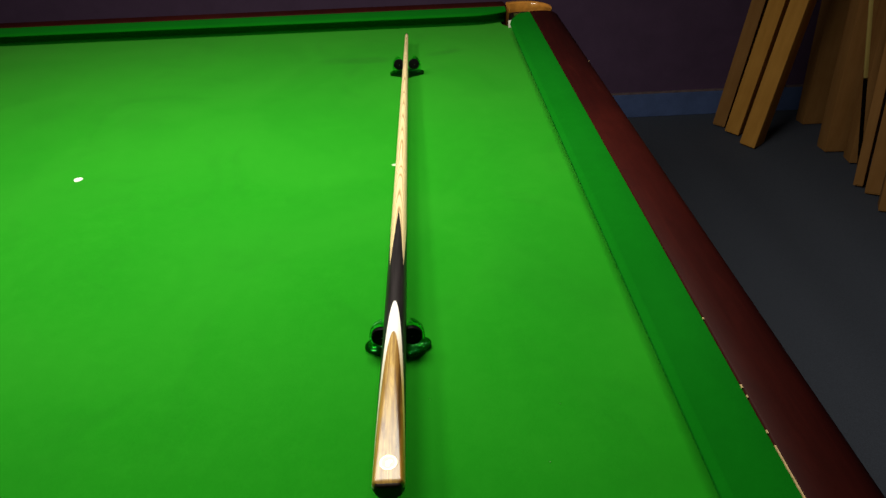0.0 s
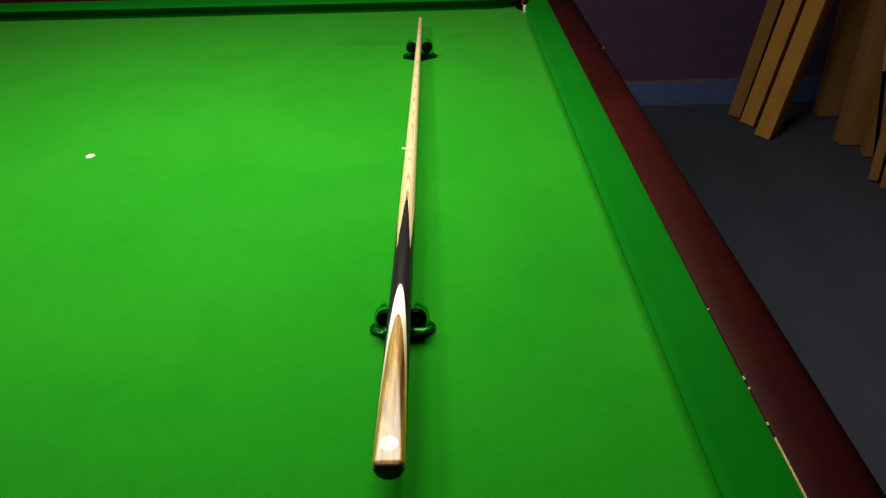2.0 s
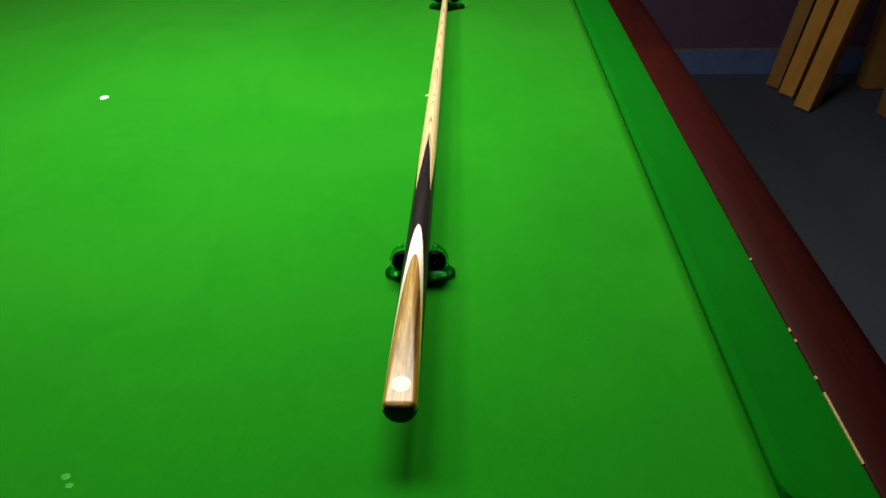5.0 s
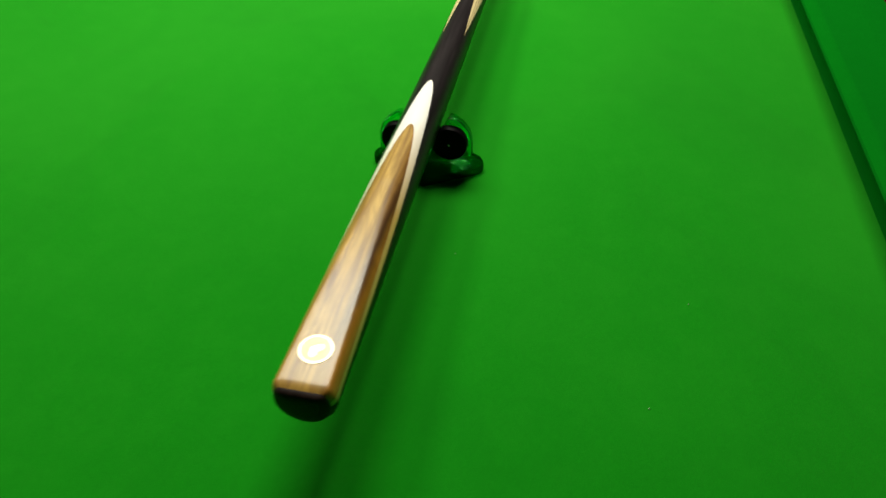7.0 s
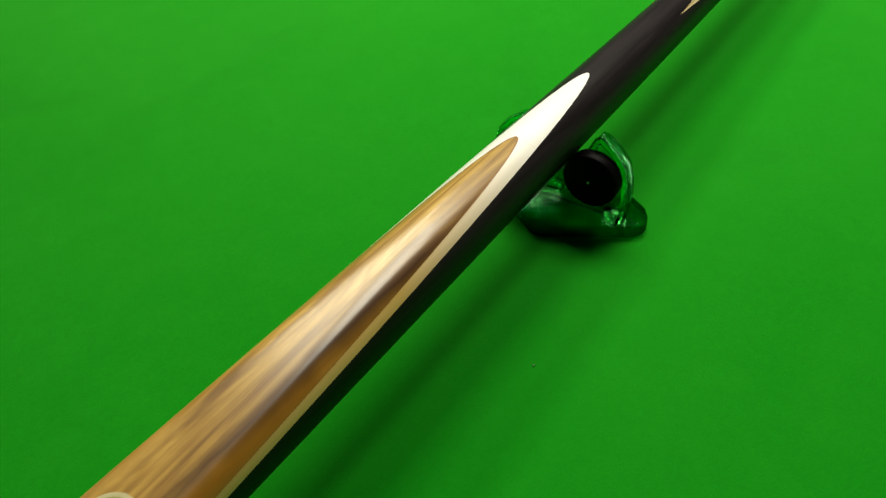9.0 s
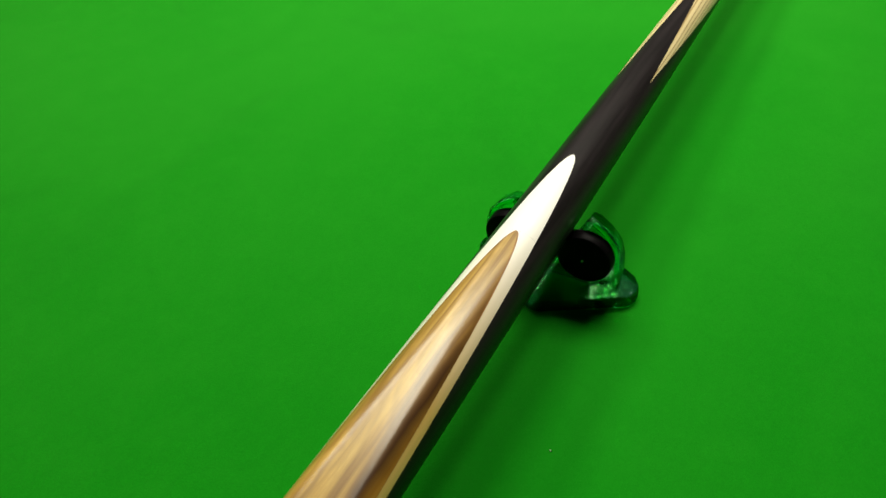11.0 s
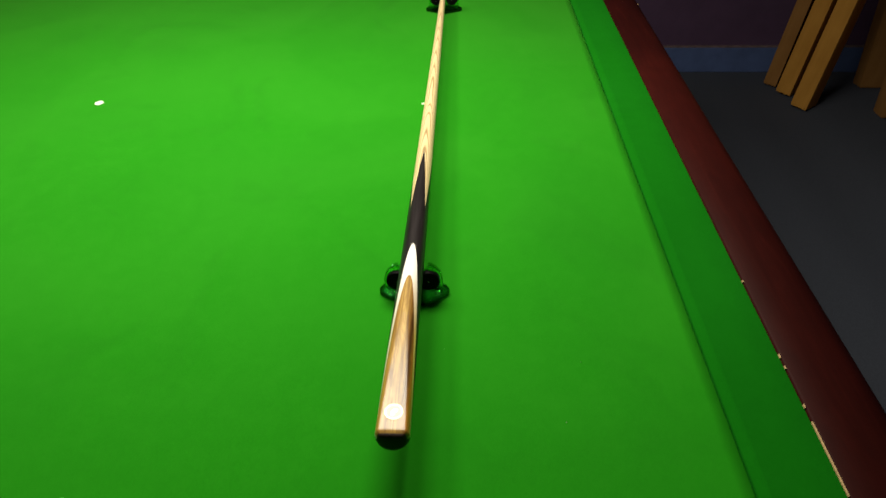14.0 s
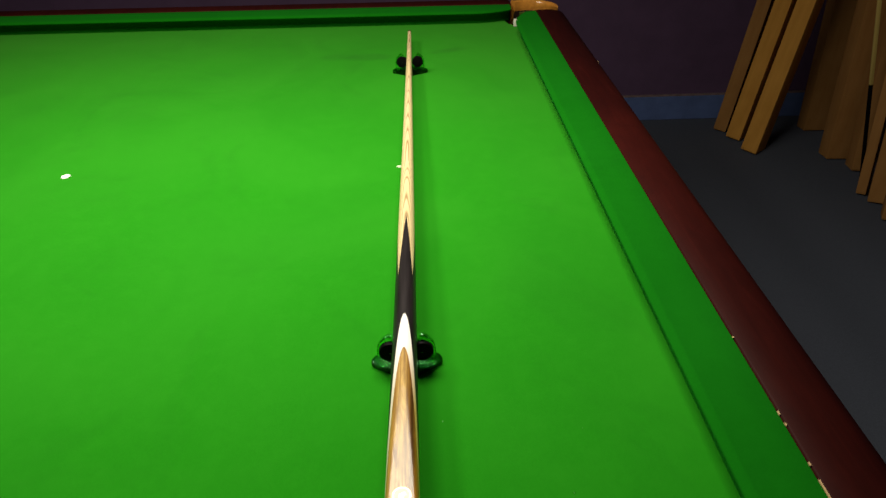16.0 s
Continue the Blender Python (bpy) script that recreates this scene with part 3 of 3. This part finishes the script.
def skin(bm, stations, lo, hi, cols, lift=0.0):
    """A piece of the cue's surface between the angles lo(s) and hi(s), measured from the top."""
    prev = None
    for s in stations:
        a, b = lo(s), hi(s)
        row = [bm.verts.new(cue_point(s, a + (b - a) * k / cols, lift)) for k in range(cols + 1)]
        if prev:
            for k in range(cols):
                bm.faces.new((prev[k], prev[k + 1], row[k + 1], row[k]))
        prev = row
    return bm


def steps(a, b, n, ease=1.0):
    return [a + (b - a) * (1 - (1 - k / n) ** ease) for k in range(n + 1)]


BUTT, S_BROWN, S_WHITE, S_VALLEY, S_EBONY = -0.0066, 0.203, 0.262, 0.345, 0.492
C_WHITE, C_BROWN = 0.05, {1: 0.24, -1: 0.25}    # the panel reaches further down on one side
SLOPE_W = (1 - C_WHITE) / S_WHITE


def half_white(s):
    return math.acos(max(-1.0, min(1.0, C_WHITE + SLOPE_W * s)))


def half_brown(s, sign=1):
    return math.acos(max(-1.0, min(1.0, C_BROWN[sign] + (1 - C_BROWN[sign]) * s / S_BROWN)))


def half_prong(s):
    u = (s - S_VALLEY) / (S_EBONY - S_VALLEY)
    return math.pi / 4 * max(0.0, 1 - u) ** 0.85


def welded(bm):
    bmesh.ops.remove_doubles(bm, verts=bm.verts, dist=2e-6)
    return bm


ends = [BUTT, -0.0061, -0.0055, -0.0047, -0.0038, -0.0028, -0.0014]
part("rosewood_panel", welded(skin(bmesh.new(), ends + steps(0.0, S_BROWN, 60, 2.2), lambda s: -half_brown(s, -1), half_brown, 64)), ROSEWOOD, cue, "streaked brown rosewood panel")
bm = bmesh.new()
for sign in (1, -1):
    wide = lambda s: min(half_brown(s, sign), (0.0001 + 0.009 * max(0.0, s - 0.14)) / cue_r(s))
    skin(bm, ends + steps(0.0, S_BROWN, 60, 2.2), lambda s: sign * (half_brown(s, sign) - wide(s)), lambda s: sign * half_brown(s, sign), 2, 0.00005)
part("glue_line", welded(bm), GLUE, cue, "thin dark line round the panel")
bm = bmesh.new()
for sign in (1, -1):
    skin(bm, ends + steps(0.0, S_BROWN, 60, 2.2), lambda s: sign * half_brown(s, sign), lambda s: sign * half_white(s), 4)
skin(bm, steps(S_BROWN, S_WHITE, 40, 2.4), lambda s: -half_white(s), half_white, 16)
part("veneer", welded(bm), VENEER, cue, "cream veneer")
bm = skin(bmesh.new(), ends + steps(0.0, S_WHITE, 80, 2.2), half_white, lambda s: 2 * math.pi - half_white(s), 48)
skin(bm, steps(S_WHITE, S_VALLEY, 12), lambda s: 0.0, lambda s: 2 * math.pi, 48)
for q in range(4):
    skin(bm, steps(S_VALLEY, S_EBONY, 40), lambda s: q * math.pi / 2 - half_prong(s), lambda s: q * math.pi / 2 + half_prong(s), 12)
part("ebony_butt", welded(bm), EBONY, cue, "black ebony splice with four long points")
bm = bmesh.new()
for q in range(4):
    skin(bm, steps(S_VALLEY, S_EBONY, 40), lambda s: q * math.pi / 2 + half_prong(s), lambda s: (q + 1) * math.pi / 2 - half_prong(s), 12)
skin(bm, steps(S_EBONY, 1.465, 60), lambda s: 0.0, lambda s: 2 * math.pi, 48)
part("shaft", welded(bm), ASH, cue, "pale ash shaft with arrow grain")
part("ferrule", turned([(cue_r(1.465), 1.465), (cue_r(1.465), 1.4725)], 32, "y"), BRASS, cue)
part("tip", turned([(cue_r(1.473) * 0.98, 1.4725), (cue_r(1.473), 1.4750), (cue_r(1.473) * 0.86, 1.4770), (cue_r(1.473) * 0.45, 1.4782)], 32, "y"), TIP_BLUE, cue)
bm = bmesh.new()
rings = []
for grow, s in ((1.0, BUTT), (0.985, -0.0074), (0.93, -0.0085), (0.80, -0.0094), (0.55, -0.0099), (0.25, -0.0101)):
    ring = []
    for k in range(64):
        p = cue_point(BUTT, 2 * math.pi * k / 64)
        ring.append(bm.verts.new((p[0] * grow, s, p[2] * grow)))
    rings.append(ring)
for p, q in zip(rings, rings[1:]):
    for k in range(64):
        bm.faces.new((p[k], p[(k + 1) % 64], q[(k + 1) % 64], q[k]))
bm.faces.new(rings[0])
bm.faces.new(rings[-1])
part("bumper", bm, BUMPER, cue, "rounded black butt bumper")


def flat_point(s, x, lift):
    """A point on the flat, x across it."""
    d = cue_r(s) * (0.61 + 3.4 * s)
    theta = math.atan2(x, d)
    p = cue_point(s, theta)
    return (p[0], s, p[2] + lift)


def badge_patch(r0, r1, lift, s0, wobble=None):
    """A ring or a disc that hugs the flat of the butt."""
    bm = bmesh.new()
    rows = []
    for rr in ([r0, r1] if r0 else [0.0002, r1 * 0.35, r1 * 0.7, r1]):
        row = []
        for k in range(48):
            a = 2 * math.pi * k / 48
            w = wobble(a) if wobble else 1.0
            row.append(bm.verts.new(flat_point(s0 + rr * w * math.sin(a), rr * w * math.cos(a), lift)))
        rows.append(row)
    for p, q in zip(rows, rows[1:]):
        for k in range(48):
            bm.faces.new((p[k], p[(k + 1) % 48], q[(k + 1) % 48], q[k]))
    if not r0:
        bm.faces.new(rows[0])
    out = []
    for k in range(48):
        a = 2 * math.pi * k / 48
        w = r1 * (wobble(a) if wobble else 1.0)
        out.append(bm.verts.new(flat_point(s0 + w * math.sin(a), w * math.cos(a), -0.0001)))
    for k in range(48):
        bm.faces.new((rows[-1][k], rows[-1][(k + 1) % 48], out[(k + 1) % 48], out[k]))
    return bm


S_BADGE = 0.0155
badge = part("badge", badge_patch(0.0, 0.0072, 0.00022, S_BADGE), GOLD, cue, "round gilt badge")
part("badge_rim", badge_patch(0.0070, 0.0082, 0.00028, S_BADGE), IVORY, badge, "ivory rim")
part("emblem", badge_patch(0.0, 0.0030, 0.00034, S_BADGE - 0.0005, lambda a: 1 + 0.35 * math.cos(2 * (a - 1.0)) + 0.2 * math.sin(3 * a)), IVORY, badge, "plain pale emblem shape")


# ---- roller stands ----
WHEEL_R, WHEEL_X, WHEEL_Z = 0.0130, 0.0182, 0.0292


def rounded(corners, radius, seg=6):
    """An outline with its corners rounded."""
    out = []
    n = len(corners)
    for i in range(n):
        p, a, b = Vector(corners[i]), Vector(corners[i - 1]), Vector(corners[(i + 1) % n])
        r = radius[i] if isinstance(radius, (list, tuple)) else radius
        u, v = (a - p).normalized(), (b - p).normalized()
        half = u.angle(v) / 2
        d = min(r / math.tan(half), 0.45 * min((a - p).length, (b - p).length))
        rr = d * math.tan(half)
        c = p + (u + v).normalized() * (rr / math.sin(half))
        s, e = p + u * d - c, p + v * d - c
        for k in range(seg + 1):
            w = s.lerp(e, k / seg)
            out.append(tuple(c + w.normalized() * rr))
    return out


def tube(points, radius, count=8):
    """A round bead through points of the x-z plane."""
    bm = bmesh.new()
    rings = []
    for i, (x, z) in enumerate(points):
        (ax, az), (bx, bz) = points[max(0, i - 1)], points[min(len(points) - 1, i + 1)]
        d = Vector((bx - ax, bz - az)).normalized()
        ring = []
        for k in range(count):
            a = 2 * math.pi * k / count
            off = radius * math.cos(a)
            ring.append(bm.verts.new((x - d.y * off, radius * math.sin(a), z + d.x * off)))
        rings.append(ring)
    for p, q in zip(rings, rings[1:]):
        for k in range(count):
            bm.faces.new((p[k], p[(k + 1) % count], q[(k + 1) % count], q[k]))
    bm.faces.new(rings[0])
    bm.faces.new(rings[-1])
    return bm


def roller_stand(m, label):
    ob = thing("cue_roller_stand", m, label, "cue stand", "cue roller stands")
    plan = rounded([(0.0505, 0.0), (0.0, 0.0290), (-0.0505, 0.0), (0.0, -0.0290)], [0.0088, 0.008, 0.0088, 0.008], 9)
    part("base", prism(plan, 0.0004, 0.0072, 0.0018, 5), SMOKED, ob, "green tinted acrylic base plate")
    side = [(0.0330, 0.0074), (0.0338, 0.0200), (0.0334, 0.0292), (0.0314, 0.0366), (0.0264, 0.0428), (0.0205, 0.0470), (0.0172, 0.0474), (0.0120, 0.0365), (0.005, 0.0255), (0.0, 0.0235)]
    outline = side + [(-x, z) for x, z in side[-2::-1]]
    plate = prism(outline, -0.0034, 0.0034)
    bmesh.ops.bevel(plate, geom=[e for e in plate.edges if abs(e.verts[0].co.z - e.verts[1].co.z) < 1e-6], offset=0.0009, segments=2, affect="EDGES", profile=0.5)
    part("upright", moved(plate, Matrix(((1, 0, 0, 0), (0, 0, -1, -0.0038), (0, 1, 0, 0), (0, 0, 0, 1)))), CLEAR, ob, "clear acrylic upright with two peaks")
    for sx in (1, -1):
        arm = [(sx * (x - 0.0012), z) for x, z in side[:6]] + [(sx * (x + 0.0006), z - 0.0012) for x, z in side[6:9]]
        part("rim", moved(tube(arm, 0.0017), pose(0, -0.0070, 0)), LUG, ob, "bright green edge of the upright")
    part("spacer", block(-0.0046, 0.0046, -0.0125, -0.0075, 0.0165, 0.0215, 0.0014), LUG, ob, "clear acrylic spacer")
    for sx in (1, -1):
        prof = [(WHEEL_R - 0.0016, -0.0145), (WHEEL_R - 0.0004, -0.0140), (WHEEL_R, -0.0132), (WHEEL_R, -0.0082), (WHEEL_R - 0.0008, -0.0074)]
        wheel = part("roller", moved(turned(prof, 40, "y"), pose(sx * WHEEL_X, 0, WHEEL_Z)), RUBBER, ob, "black rubber roller")
        part("axle_pin", moved(turned([(0.0003, -0.0150), (0.0005, -0.0149), (0.0005, -0.0144)], 12, "y"), pose(sx * WHEEL_X, 0, WHEEL_Z)), STEEL, wheel, "steel pin")
        low_block = block(sx * 0.0285 - 0.0036, sx * 0.0285 + 0.0036, -0.0125, -0.0074, 0.0073, 0.0150, 0.0016)
        part("lug", low_block, LUG, ob, "clear acrylic lug")
    return ob


def on_cue(s):
    return s * math.sin(CUE_YAW)


near_stand = roller_stand(pose(on_cue(0.245) + 0.0008, 0.245, 0.0), "clear acrylic cue stand with two black rubber rollers under the butt")
far_stand = copy_thing(near_stand, pose(on_cue(1.256) + 0.0015, 1.256, 0.0))
tagged(far_stand, "clear acrylic cue stand with two black rubber rollers near the tip")


# ---- cartons by the wall ----
def carton(x, y, turn, thick, deep, long, lean_x, lean_y, label, mat):
    """A long carton on its end. Its lit corner stands at x, y; turn: direction of its narrow face; it leans by degrees."""
    tilt = Euler((-radians(lean_y), radians(lean_x), 0)).to_matrix().to_4x4()
    spin = pose(0, 0, 0, 0, 0, turn)
    m = tilt @ spin
    low = min((m @ Vector(c)).z for c in ((0, 0, 0), (thick, 0, 0), (0, deep, 0), (thick, deep, 0)))
    ob = thing("carton", Matrix.Translation((x, y, FLOOR - low + 0.001)) @ m, label, "carton", "long cartons by the wall")
    part("body", block(0, thick, 0, deep, 0.004, long, 0.003), mat, ob)
    part("flap", block(0.001, thick - 0.001, 0.001, deep / 2 - 0.001, 0.0, 0.0035, 0.001), mat, ob, smooth=False)
    part("flap", block(0.001, thick - 0.001, deep / 2 + 0.001, deep - 0.001, 0.0, 0.0035, 0.001), mat, ob, smooth=False)
    part("flap", block(0.001, thick - 0.001, 0.001, deep - 0.001, long, long + 0.0035, 0.001), mat, ob, smooth=False)
    return ob


DULL = "long narrow dull brown carton leaning on end by the wall"
LEANING = "long narrow brown cardboard carton leaning on end by the wall"
UPRIGHT = "long dull brown cardboard carton standing on end among others"
carton(1.454, 2.680, -37, 0.058, 0.10, 1.45, 6.6, 0, DULL, DARK_CARTON)
carton(1.478, 2.590, -46, 0.068, 0.10, 1.45, 7.2, 0, LEANING, CARTON)
carton(1.492, 2.449, -48, 0.072, 0.10, 1.50, 7.2, 0, LEANING, CARTON)
carton(1.880, 2.640, 0, 0.110, 0.07, 1.45, 0, 4.5, UPRIGHT, DARK_CARTON)
carton(1.832, 2.335, -4, 0.125, 0.08, 1.50, 0, 4.8, UPRIGHT, DARK_CARTON)
carton(1.878, 2.215, -12, 0.050, 0.08, 1.50, 0, 6.5, UPRIGHT, DARK_CARTON)
carton(1.788, 2.020, -40, 0.036, 0.09, 1.45, 0, 8.0, UPRIGHT, DARK_CARTON)
carton(1.800, 1.955, -34, 0.150, 0.06, 1.50, 0, 8.0, UPRIGHT, DARK_CARTON)
carton(1.775, 1.815, -30, 0.110, 0.07, 1.50, 0, 8.0, UPRIGHT, DARK_CARTON)
stick = thing("wooden_lath", pose(1.851, 2.09, FLOOR + 0.002, 0, -13.2, 0), "thin pale wooden lath leaning among the cartons, black strip below for the shaded gap", "lath")
part("stick", block(-0.006, 0.006, -0.005, 0.005, 0.45, 1.5, 0.001), PINE, stick)
# added black strip: stands in for the shaded gap between the cartons
part("low_block", block(-0.006, 0.006, -0.005, 0.005, 0.0, 0.449, 0.001), RUBBER, stick)
